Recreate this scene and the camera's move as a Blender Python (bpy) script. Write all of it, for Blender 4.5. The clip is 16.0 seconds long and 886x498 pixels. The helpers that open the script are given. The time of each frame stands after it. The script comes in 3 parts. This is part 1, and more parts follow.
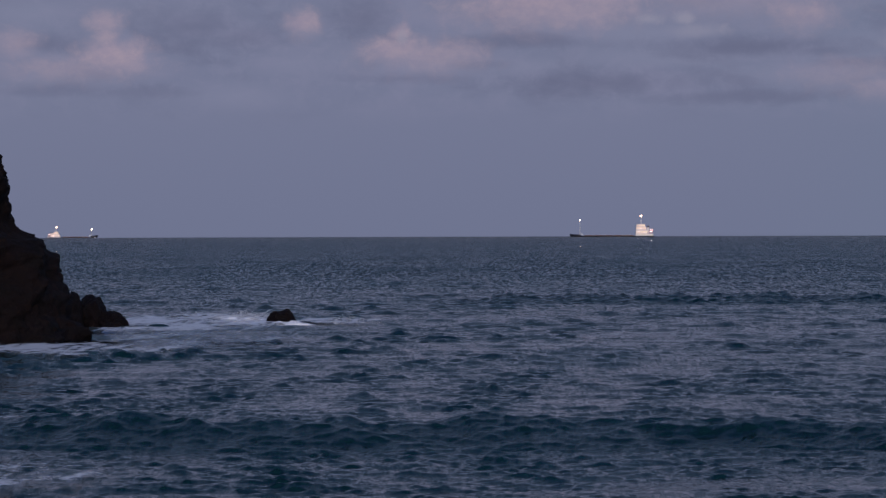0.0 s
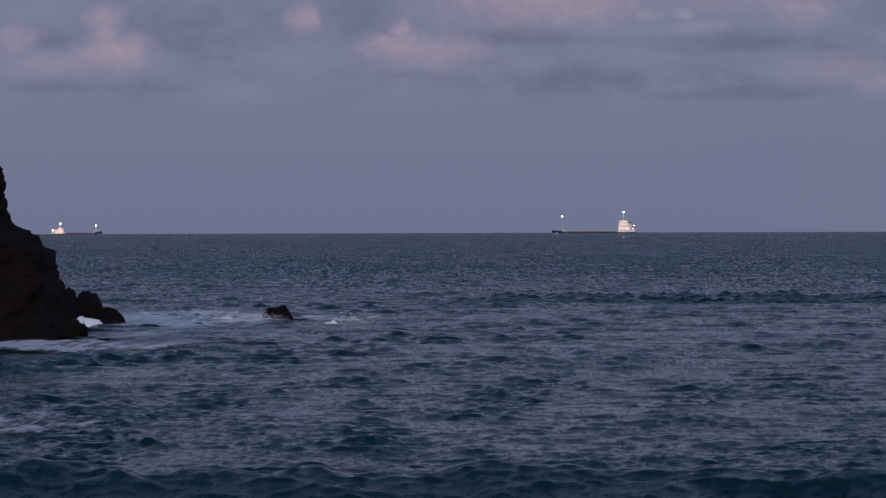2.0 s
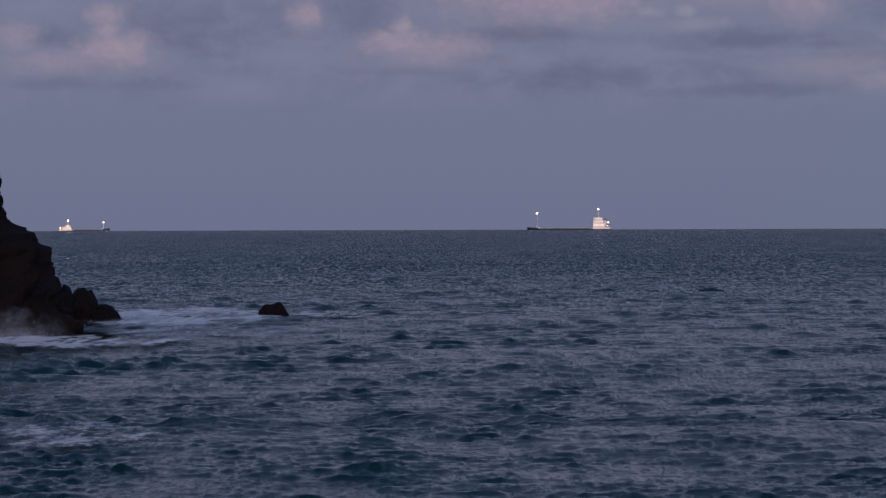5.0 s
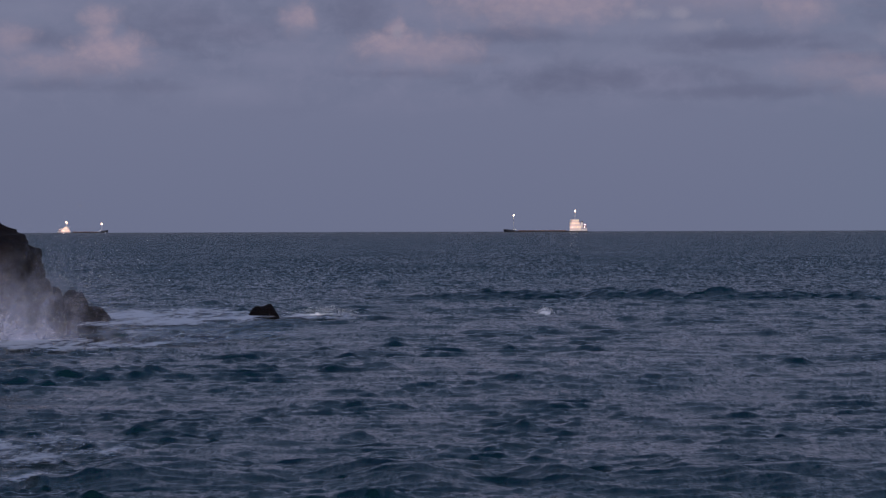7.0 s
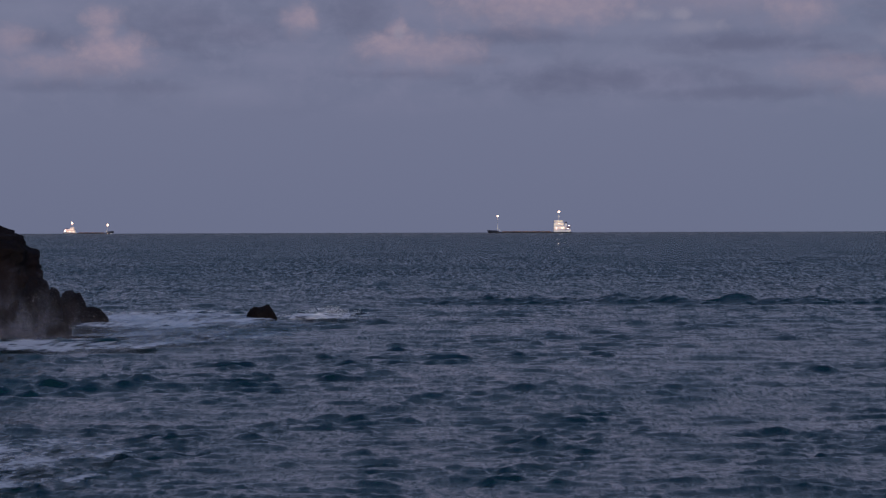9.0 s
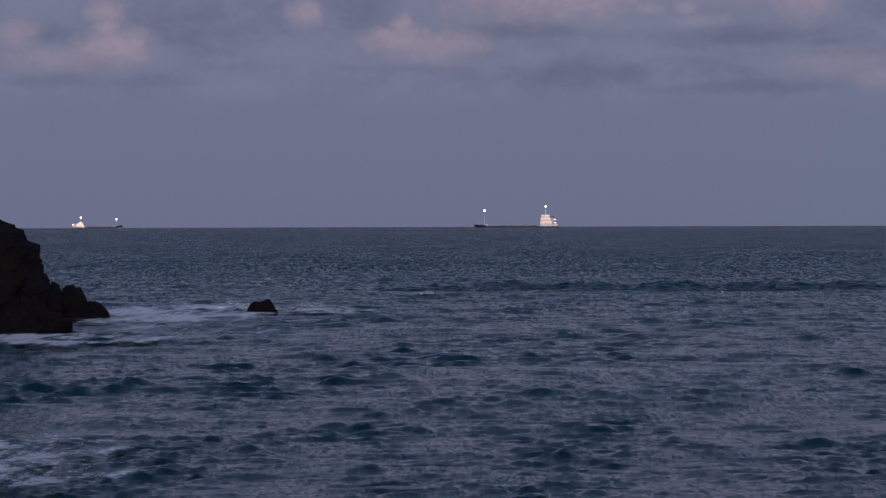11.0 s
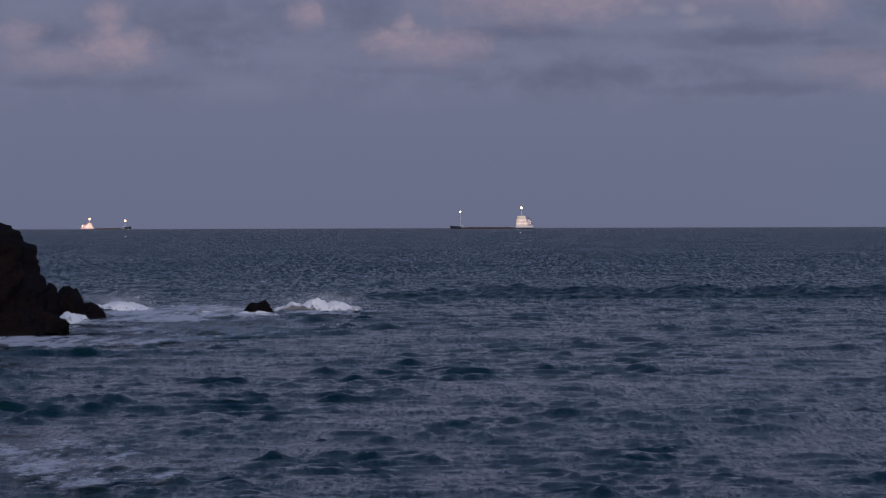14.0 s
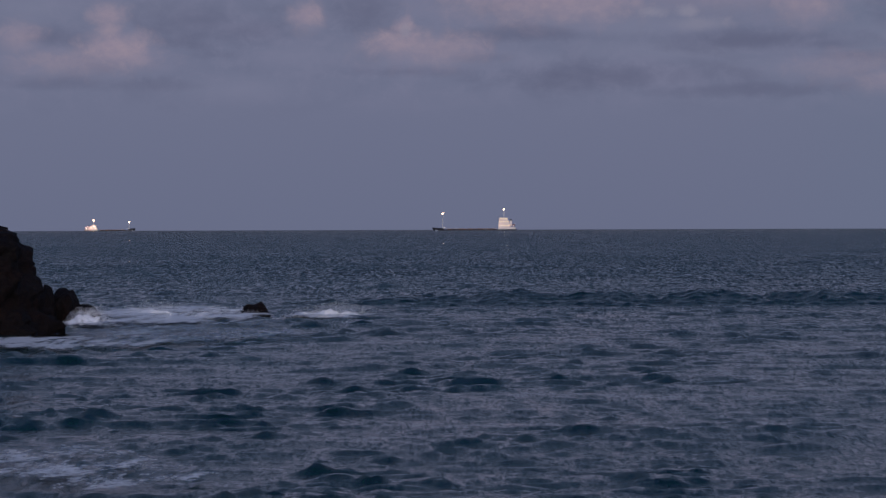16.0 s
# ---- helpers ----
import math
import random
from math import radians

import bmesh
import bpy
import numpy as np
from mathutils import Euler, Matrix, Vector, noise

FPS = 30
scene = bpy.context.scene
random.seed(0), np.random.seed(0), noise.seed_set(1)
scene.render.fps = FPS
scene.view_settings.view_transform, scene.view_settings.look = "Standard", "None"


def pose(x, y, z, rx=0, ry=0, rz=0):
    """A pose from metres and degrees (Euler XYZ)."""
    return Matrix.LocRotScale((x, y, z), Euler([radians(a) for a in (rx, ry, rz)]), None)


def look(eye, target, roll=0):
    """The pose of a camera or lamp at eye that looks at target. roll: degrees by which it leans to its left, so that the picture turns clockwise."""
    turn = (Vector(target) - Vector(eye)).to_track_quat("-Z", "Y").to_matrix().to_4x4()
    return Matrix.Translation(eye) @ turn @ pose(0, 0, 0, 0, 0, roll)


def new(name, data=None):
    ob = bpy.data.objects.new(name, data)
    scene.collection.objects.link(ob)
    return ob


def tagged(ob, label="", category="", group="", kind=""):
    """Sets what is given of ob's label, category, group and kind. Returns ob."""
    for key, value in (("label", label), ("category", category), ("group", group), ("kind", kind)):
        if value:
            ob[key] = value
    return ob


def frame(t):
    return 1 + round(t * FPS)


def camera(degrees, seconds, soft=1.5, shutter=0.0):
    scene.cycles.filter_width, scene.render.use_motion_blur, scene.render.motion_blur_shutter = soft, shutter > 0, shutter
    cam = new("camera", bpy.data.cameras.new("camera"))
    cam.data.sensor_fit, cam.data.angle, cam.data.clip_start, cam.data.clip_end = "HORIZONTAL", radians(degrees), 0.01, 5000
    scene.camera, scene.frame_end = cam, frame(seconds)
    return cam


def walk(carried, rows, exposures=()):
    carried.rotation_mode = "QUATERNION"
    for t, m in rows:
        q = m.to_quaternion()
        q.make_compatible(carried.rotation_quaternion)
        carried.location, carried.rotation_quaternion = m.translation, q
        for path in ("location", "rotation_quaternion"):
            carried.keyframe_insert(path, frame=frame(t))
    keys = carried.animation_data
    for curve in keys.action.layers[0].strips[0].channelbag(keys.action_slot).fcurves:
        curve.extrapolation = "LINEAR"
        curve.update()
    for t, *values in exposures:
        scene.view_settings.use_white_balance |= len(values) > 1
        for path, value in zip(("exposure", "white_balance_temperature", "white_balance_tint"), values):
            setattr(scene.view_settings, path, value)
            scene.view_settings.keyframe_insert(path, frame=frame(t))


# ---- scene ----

# A hand-held telephoto view from the shore, five metres above the sea, looking out along +y.
EYE = (0.0, 0.0, 5.0)
# seconds, degrees turned to the right, degrees of tilt
TURNS = (
    (0.0, 0.000, -0.265),
    (0.5, 0.020, -0.303),
    (1.0, 0.064, -0.309),
    (1.5, 0.075, -0.309),
    (2.0, 0.066, -0.329),
    (2.5, 0.110, -0.342),
    (3.0, 0.111, -0.381),
    (3.5, 0.107, -0.406),
    (4.0, 0.108, -0.381),
    (6.5, 0.242, -0.382),
    (7.0, 0.301, -0.350),
    (7.5, 0.388, -0.307),
    (8.0, 0.365, -0.313),
    (8.5, 0.332, -0.336),
    (9.0, 0.338, -0.336),
    (11.5, 0.327, -0.442),
    (12.0, 0.354, -0.442),
    (12.5, 0.429, -0.400),
    (13.0, 0.439, -0.357),
    (13.5, 0.405, -0.381),
    (14.0, 0.384, -0.410),
    (14.5, 0.409, -0.391),
    (15.0, 0.477, -0.357),
    (15.5, 0.504, -0.348),
    (16.0, 0.450, -0.382),
)


def aim(turn, tilt):
    a = radians(turn)
    return look(EYE, (EYE[0] + math.sin(a), EYE[1] + math.cos(a), EYE[2] + math.tan(radians(tilt))), -0.17)


cam = camera(14.9, 16.0, soft=1.3)
walk(cam, [(t, aim(turn, tilt)) for t, turn, tilt in TURNS], exposures=((0, 0.10), (4, 0.05), (9, 0.0), (16, -0.10)))

# ---- world and sun: after sunset glow behind the camera ----
world = bpy.data.worlds.new("dusk_sky")
scene.world = world
world.use_nodes = True
wn, wl = world.node_tree.nodes, world.node_tree.links
sky = wn.new("ShaderNodeTexSky")
sky.sky_type, sky.sun_disc = "NISHITA", False
sky.sun_elevation, sky.sun_rotation = radians(5.0), radians(180)
sky.dust_density = 2.0
dusk = wn.new("ShaderNodeMix")
dusk.data_type, dusk.blend_type = "RGBA", "MULTIPLY"
dusk.inputs[0].default_value = 1.0
dusk.inputs[7].default_value = (0.46, 0.61, 1.32, 1)
wl.new(sky.outputs[0], dusk.inputs[6])
wl.new(dusk.outputs[2], wn["Background"].inputs[0])
wn["Background"].inputs[1].default_value = 0.15

sun = new("sun", bpy.data.lights.new("sun", "SUN"))
sun.data.energy, sun.data.angle, sun.data.color = 1.0, radians(40), (0.97, 0.93, 1.0)
sun.matrix_world = look((30, -100, 70), (0, 0, 0))


# ---- materials ----
class Nodes:
    """A short way to write node trees."""

    def __init__(self, name):
        self.mat = bpy.data.materials.new(name)
        self.mat.use_nodes = True
        self.tree = self.mat.node_tree
        self.tree.nodes.clear()
        self.out = self.add("ShaderNodeOutputMaterial")

    def add(self, kind, **values):
        node = self.tree.nodes.new(kind)
        for key, value in values.items():
            setattr(node, key, value)
        return node

    def put(self, node, socket, value):
        if isinstance(value, bpy.types.NodeSocket):
            self.tree.links.new(value, node.inputs[socket])
        elif value is not None:
            node.inputs[socket].default_value = value

    def coords(self, scale=(1, 1, 1)):
        c = self.add("ShaderNodeTexCoord").outputs["Object"]
        m = self.add("ShaderNodeMapping")
        self.put(m, "Vector", c)
        m.inputs["Scale"].default_value = scale
        return m.outputs[0]

    def noise(self, vector, scale, detail=4.0, rough=0.55, distort=0.0):
        n = self.add("ShaderNodeTexNoise")
        for key, value in (("Vector", vector), ("Scale", scale), ("Detail", detail), ("Roughness", rough), ("Distortion", distort)):
            self.put(n, key, value)
        return n

    def math(self, op, a, b=None, c=None, clamp=False):
        n = self.add("ShaderNodeMath", operation=op, use_clamp=clamp)
        for i, value in enumerate((a, b, c)):
            self.put(n, i, value)
        return n.outputs[0]

    def span(self, value, low, high, to_low=0.0, to_high=1.0, smooth=True):
        n = self.add("ShaderNodeMapRange", interpolation_type="SMOOTHSTEP" if smooth else "LINEAR")
        for i, v in enumerate((value, low, high, to_low, to_high)):
            self.put(n, i, v)
        return n.outputs[0]

    def mix(self, factor, a, b):
        n = self.add("ShaderNodeMix", data_type="RGBA")
        for i, v in ((0, factor), (6, a), (7, b)):
            self.put(n, i, v if isinstance(v, bpy.types.NodeSocket) or i == 0 else (*v, 1))
        return n.outputs[2]

    def bump(self, height, strength, distance, normal=None):
        n = self.add("ShaderNodeBump")
        for key, value in (("Height", height), ("Strength", strength), ("Distance", distance), ("Normal", normal)):
            self.put(n, key, value)
        return n.outputs[0]

    def surface(self, color, rough=0.5, metal=0.0, normal=None, alpha=None, ior=None, glow=None, power=0.0):
        p = self.add("ShaderNodeBsdfPrincipled")
        self.put(p, "Base Color", color if isinstance(color, bpy.types.NodeSocket) else (*color, 1))
        for key, value in (("Roughness", rough), ("Metallic", metal), ("Normal", normal), ("Alpha", alpha), ("IOR", ior)):
            self.put(p, key, value)
        if glow:
            p.inputs["Emission Color"].default_value = (*glow, 1)
            p.inputs["Emission Strength"].default_value = power
        self.tree.links.new(p.outputs[0], self.out.inputs[0])
        return self.mat


def sea_material():
    n = Nodes("sea_water")
    c = n.coords((1, 0.7, 1))
    ripple = n.noise(c, 5.0, 5.0, 0.65, 0.3)
    fine = n.noise(c, 12.0, 3.0, 0.6)
    wide = n.noise(n.coords((1.3, 0.20, 1)), 2.1, 6.0, 0.74)
    # far out the short waves are too many to model one by one
    where = n.add("ShaderNodeSeparateXYZ")
    n.put(where, 0, n.add("ShaderNodeTexCoord").outputs["Object"])
    far = n.span(where.outputs[1], 80, 480)
    tilt = n.add("ShaderNodeVectorMath", operation="MULTIPLY_ADD")
    n.put(tilt, 0, wide.outputs[1])
    amount = n.math("MULTIPLY_ADD", far, 1.6, 0.35)
    squall = n.noise(n.coords((0.05, 0.012, 1)), 1.0, 3.0, 0.55)
    amount = n.math("MULTIPLY", amount, n.span(squall.outputs[0], 0.34, 0.66, 0.6, 1.25))
    spread = n.add("ShaderNodeCombineXYZ")
    n.put(spread, 0, amount)
    n.put(spread, 1, amount)
    n.put(tilt, 1, spread.outputs[0])
    half = n.add("ShaderNodeVectorMath", operation="SCALE")
    n.put(half, 0, spread.outputs[0])
    n.put(half, "Scale", -0.5)
    toward = n.add("ShaderNodeCombineXYZ")  # on steep distant seas the faces turned to the shore are the ones in sight
    n.put(toward, 1, n.math("MULTIPLY", far, -0.22))
    centre = n.add("ShaderNodeVectorMath", operation="ADD")
    n.put(centre, 0, half.outputs[0])
    n.put(centre, 1, toward.outputs[0])
    n.put(tilt, 2, centre.outputs[0])
    dimple = n.add("ShaderNodeVectorMath", operation="MULTIPLY_ADD")
    n.put(dimple, 0, n.noise(n.coords((1, 0.14, 1)), 8.0, 4.0, 0.82, 0.2).outputs[1])
    dimple.inputs[1].default_value, dimple.inputs[2].default_value = (0.9, 1.1, 0), (-0.45, -0.55, 0)
    lean = n.add("ShaderNodeVectorMath", operation="ADD")
    n.put(lean, 0, n.add("ShaderNodeNewGeometry").outputs["Normal"])
    n.put(lean, 1, tilt.outputs[0])
    lean2 = n.add("ShaderNodeVectorMath", operation="ADD")
    n.put(lean2, 0, lean.outputs[0])
    n.put(lean2, 1, dimple.outputs[0])
    unit = n.add("ShaderNodeVectorMath", operation="NORMALIZE")
    n.put(unit, 0, lean2.outputs[0])
    normal = n.bump(ripple.outputs[0], 0.5, 0.06, unit.outputs[0])
    normal = n.bump(fine.outputs[0], 0.3, 0.02, normal)
    tone = n.noise(n.coords((0.05, 0.02, 1)), 1.0, 3.0)
    color = n.mix(n.span(tone.outputs[0], 0.35, 0.65), (0.002, 0.018, 0.019), (0.004, 0.026, 0.029))
    return n.surface(color, 0.08, normal=normal, ior=1.39)


def foam_material(name, width, depth, cover, solid, streaks=(1.0, 0.30), sharp=0.20, tones=((0.55, 0.60, 0.64), (0.85, 0.86, 0.86))):
    """Torn white foam on a patch of the given size; holes between the streaks."""
    n = Nodes(name)
    c = n.add("ShaderNodeTexCoord").outputs["Object"]
    xyz = n.add("ShaderNodeSeparateXYZ")
    n.put(xyz, 0, c)
    streak = n.noise(n.coords((streaks[0], streaks[1], 1)), 0.9, 6.0, 0.66, 0.8)
    lace = n.noise(n.coords((streaks[0], streaks[1] * 1.6, 1)), 5.0, 4.0, 0.65, 0.5)
    u = n.math("DIVIDE", xyz.outputs[0], width / 2)
    v = n.math("DIVIDE", xyz.outputs[1], depth / 2)
    r = n.math("SQRT", n.math("ADD", n.math("MULTIPLY", u, u), n.math("MULTIPLY", v, v)))
    body = n.math("ADD", n.math("MULTIPLY", streak.outputs[0], 0.7), n.math("MULTIPLY", lace.outputs[0], 0.3))
    body = n.math("SUBTRACT", body, n.span(r, 0.35, 1.0, 0.0, 0.22))
    alpha = n.span(body, 0.60 - cover, 0.60 - cover + sharp, 0.0, solid)
    normal = n.bump(lace.outputs[0], 0.6, 0.05)
    return n.surface(n.mix(lace.outputs[0], *tones), 0.7, normal=normal, alpha=alpha)


def rock_material(name, dark, pale):
    n = Nodes(name)
    c = n.coords()
    coarse = n.noise(c, 0.9, 6.0, 0.65, 0.6)
    grain = n.noise(c, 7.0, 5.0, 0.65)
    cracks = n.add("ShaderNodeTexVoronoi", feature="DISTANCE_TO_EDGE")
    n.put(cracks, "Vector", n.noise(c, 1.2, 3.0).outputs[1])
    n.put(cracks, "Scale", 5.0)
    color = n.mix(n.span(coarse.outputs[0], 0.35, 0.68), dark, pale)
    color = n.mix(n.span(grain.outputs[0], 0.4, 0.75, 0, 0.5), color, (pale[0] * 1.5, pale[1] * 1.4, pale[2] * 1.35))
    normal = n.bump(coarse.outputs[0], 0.6, 0.35)
    normal = n.bump(grain.outputs[0], 0.9, 0.10, normal)
    normal = n.bump(n.span(cracks.outputs[0], 0.0, 0.06), 0.5, 0.06, normal)
    return n.surface(color, n.span(coarse.outputs[0], 0.3, 0.7, 0.6, 0.9), normal=normal, ior=1.25)


def paint(name, color, rough=0.5, metal=0.0, dirt=0.25):
    n = Nodes(name)
    spots = n.noise(n.coords((0.25, 0.25, 0.08)), 1.5, 5.0, 0.6)
    worn = n.mix(n.span(spots.outputs[0], 0.45, 0.75, 0, dirt), color, (0.10, 0.055, 0.035))
    return n.surface(worn, rough, metal)


def glowing(name, color, power):
    n = Nodes(name)
    return n.surface(color, 0.4, glow=color, power=power)


def sky_material():
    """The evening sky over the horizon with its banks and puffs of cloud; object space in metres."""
    n = Nodes("evening_sky")
    xyz = n.add("ShaderNodeSeparateXYZ")
    n.put(xyz, 0, n.coords())
    x, z = xyz.outputs[0], xyz.outputs[2]
    billow = n.noise(n.coords((1, 1, 1.2)), 0.030, 8.0, 0.62, 0.4).outputs[0]
    drift = n.noise(n.coords((1, 1, 2.4)), 0.0085, 6.0, 0.55, 0.3).outputs[0]
    ragged = n.math("MULTIPLY_ADD", billow, 1.7, -0.85)
    smear = n.math("MULTIPLY_ADD", drift, 2.2, -1.1)

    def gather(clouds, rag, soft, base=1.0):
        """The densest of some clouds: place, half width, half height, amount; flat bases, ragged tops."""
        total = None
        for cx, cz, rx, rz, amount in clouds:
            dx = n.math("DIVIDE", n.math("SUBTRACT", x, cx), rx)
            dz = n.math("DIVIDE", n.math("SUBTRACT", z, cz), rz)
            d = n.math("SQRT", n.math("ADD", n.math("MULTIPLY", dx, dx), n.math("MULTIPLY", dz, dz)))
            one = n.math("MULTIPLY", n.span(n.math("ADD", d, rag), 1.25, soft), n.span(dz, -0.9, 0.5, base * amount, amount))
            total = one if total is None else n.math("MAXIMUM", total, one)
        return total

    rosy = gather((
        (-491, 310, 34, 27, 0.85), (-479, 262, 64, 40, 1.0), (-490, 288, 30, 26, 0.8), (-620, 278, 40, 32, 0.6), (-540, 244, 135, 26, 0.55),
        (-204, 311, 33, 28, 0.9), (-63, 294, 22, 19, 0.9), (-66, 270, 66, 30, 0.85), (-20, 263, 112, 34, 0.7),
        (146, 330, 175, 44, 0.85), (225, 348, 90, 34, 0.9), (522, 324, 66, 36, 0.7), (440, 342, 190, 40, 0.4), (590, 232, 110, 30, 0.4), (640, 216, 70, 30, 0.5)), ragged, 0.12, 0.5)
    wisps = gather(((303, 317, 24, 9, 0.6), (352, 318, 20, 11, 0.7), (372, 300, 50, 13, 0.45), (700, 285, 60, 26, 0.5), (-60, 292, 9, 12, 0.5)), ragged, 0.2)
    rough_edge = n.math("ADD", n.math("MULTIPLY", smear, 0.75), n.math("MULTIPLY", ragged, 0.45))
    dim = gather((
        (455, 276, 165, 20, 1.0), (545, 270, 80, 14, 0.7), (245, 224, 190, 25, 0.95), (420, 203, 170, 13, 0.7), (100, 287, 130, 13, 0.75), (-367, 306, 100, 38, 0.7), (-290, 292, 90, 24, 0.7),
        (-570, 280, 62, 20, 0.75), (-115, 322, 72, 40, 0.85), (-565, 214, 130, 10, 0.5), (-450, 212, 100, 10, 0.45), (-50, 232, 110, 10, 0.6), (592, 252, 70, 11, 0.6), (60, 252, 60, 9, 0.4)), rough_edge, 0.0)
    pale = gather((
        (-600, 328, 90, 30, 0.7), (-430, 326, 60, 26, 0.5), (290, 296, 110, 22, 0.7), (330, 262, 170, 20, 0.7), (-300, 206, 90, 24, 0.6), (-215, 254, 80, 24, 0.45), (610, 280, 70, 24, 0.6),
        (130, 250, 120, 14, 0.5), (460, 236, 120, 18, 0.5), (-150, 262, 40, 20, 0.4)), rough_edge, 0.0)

    clear = n.mix(n.span(z, 0, 200, smooth=False), (0.150, 0.169, 0.266), (0.167, 0.183, 0.282))
    clear = n.mix(n.span(x, 300, 900, 0, 0.6), clear, (0.148, 0.180, 0.272))
    clear = n.mix(n.span(z, 330, 1700), clear, (0.056, 0.106, 0.202))
    high = n.span(z, 150, 235)
    color = n.mix(n.math("MULTIPLY", high, n.span(drift, 0.45, 0.70, 0, 0.6)), clear, (0.200, 0.206, 0.312))
    color = n.mix(n.math("MULTIPLY", high, n.span(drift, 0.48, 0.30, 0, 0.6)), color, (0.140, 0.153, 0.242))
    color = n.mix(n.math("MULTIPLY", high, n.span(billow, 0.45, 0.68, 0, 0.35)), color, (0.205, 0.212, 0.318))
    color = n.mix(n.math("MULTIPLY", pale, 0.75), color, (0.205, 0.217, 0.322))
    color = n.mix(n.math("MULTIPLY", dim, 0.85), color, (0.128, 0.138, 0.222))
    tint = n.mix(n.span(n.noise(n.coords((1, 1, 1.6)), 0.05, 5.0, 0.6).outputs[0], 0.3, 0.7), (0.290, 0.246, 0.332), (0.342, 0.277, 0.348))
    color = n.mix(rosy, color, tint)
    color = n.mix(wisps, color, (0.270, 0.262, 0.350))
    glow = n.add("ShaderNodeEmission")
    n.put(glow, 0, color)
    glow.inputs[1].default_value = 0.97
    gone = n.add("ShaderNodeBsdfTransparent")
    side = n.math("MULTIPLY", n.span(z, 5000, 3000), n.span(n.math("ABSOLUTE", x), 3600, 2200))
    both = n.add("ShaderNodeMixShader")
    n.put(both, 0, side)
    n.put(both, 1, gone.outputs[0])
    n.put(both, 2, glow.outputs[0])
    n.tree.links.new(both.outputs[0], n.out.inputs[0])
    return n.mat


SEA = sea_material()
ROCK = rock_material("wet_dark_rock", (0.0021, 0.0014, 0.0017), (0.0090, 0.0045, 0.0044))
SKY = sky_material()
HATCH = paint("hatch_paint", (0.130, 0.068, 0.060), 0.6)
HULL = paint("dark_hull_paint", (0.018, 0.02, 0.028), 0.45)
BOOT = paint("red_brown_deck_paint", (0.16, 0.07, 0.055), 0.6)
WHITE = paint("white_ship_paint", (0.80, 0.78, 0.74), 0.4, dirt=0.15)
STEEL = paint("pale_mast_paint", (0.72, 0.70, 0.68), 0.5)
FUNNEL = paint("dark_funnel_paint", (0.05, 0.045, 0.05), 0.5)
GLASS = glowing("lit_window", (1.0, 0.78, 0.5), 0.7)
LAMP = glowing("ship_lamp", (1.0, 0.62, 0.40), 7.0)
SPRAY = paint("white_spray", (0.88, 0.89, 0.90), 0.6, dirt=0.0)
FLOOD = glowing("deck_floodlight", (1.0, 0.47, 0.36), 32.0)


# ---- mesh helpers ----
def mesh_object(name, bm, material, smooth=False):
    me = bpy.data.meshes.new(name)
    bm.to_mesh(me)
    bm.free()
    me.materials.append(material)
    if smooth:
        me.polygons.foreach_set("use_smooth", [True] * len(me.polygons))
    return new(name, me)


def part(name, bm, material, parent, label="", smooth=False):
    ob = mesh_object(name, bm, material, smooth)
    ob.parent = parent
    return tagged(ob, label) if label else ob


def box(x0, x1, y0, y1, z0, z1, bevel=0.0, bm=None):
    bm = bm or bmesh.new()
    m = Matrix.Translation(((x0 + x1) / 2, (y0 + y1) / 2, (z0 + z1) / 2)) @ Matrix.Diagonal((x1 - x0, y1 - y0, z1 - z0, 1))
    made = bmesh.ops.create_cube(bm, size=1, matrix=m)
    if bevel:
        edges = list({e for v in made["verts"] for e in v.link_edges})
        bmesh.ops.bevel(bm, geom=edges, offset=bevel, segments=2, affect="EDGES")
    return bm


def tube(a, b, r0, r1=None, sides=10, bm=None):
    bm = bm or bmesh.new()
    a, b = Vector(a), Vector(b)
    m = Matrix.Translation((a + b) / 2) @ (b - a).to_track_quat("Z", "Y").to_matrix().to_4x4()
    bmesh.ops.create_cone(bm, cap_ends=True, segments=sides, radius1=r0, radius2=r0 if r1 is None else r1, depth=(b - a).length, matrix=m)
    return bm


def ball(center, r, bm=None, level=2):
    bm = bm or bmesh.new()
    bmesh.ops.create_icosphere(bm, subdivisions=level, radius=r, matrix=Matrix.Translation(center))
    return bm


def grid_object(name, xs, ys, zs, material):
    """A smooth sheet from three arrays of the same two dimensions."""
    rows, cols = xs.shape
    co = np.stack((xs, ys, zs), axis=-1).reshape(-1, 3)
    i = (np.arange(rows - 1)[:, None] * cols + np.arange(cols - 1)[None, :]).reshape(-1)
    quads = np.stack((i, i + 1, i + cols + 1, i + cols), axis=-1)
    me = bpy.data.meshes.new(name)
    me.vertices.add(len(co))
    me.vertices.foreach_set("co", co.astype(np.float32).reshape(-1))
    me.loops.add(quads.size)
    me.loops.foreach_set("vertex_index", quads.astype(np.int32).reshape(-1))
    me.polygons.add(len(quads))
    me.polygons.foreach_set("loop_start", np.arange(0, quads.size, 4, dtype=np.int32))
    me.update(calc_edges=True)
    me.polygons.foreach_set("use_smooth", np.ones(len(quads), dtype=bool))
    me.materials.append(material)
    return new(name, me)


# ---- sky backdrop ----
def sky_backdrop():
    a = np.radians(np.linspace(-55, 55, 111))[None, :]
    z = np.concatenate((np.array([-40.0]), np.linspace(0, 5000, 41)))[:, None]
    xs, ys = 4960 * np.sin(a) + 0 * z, 4960 * np.cos(a) + 0 * z
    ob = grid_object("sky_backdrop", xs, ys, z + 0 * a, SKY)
    ob.visible_shadow = False
    return tagged(ob, "lilac evening sky with rosy puffs of cloud", "sky", kind="structure")


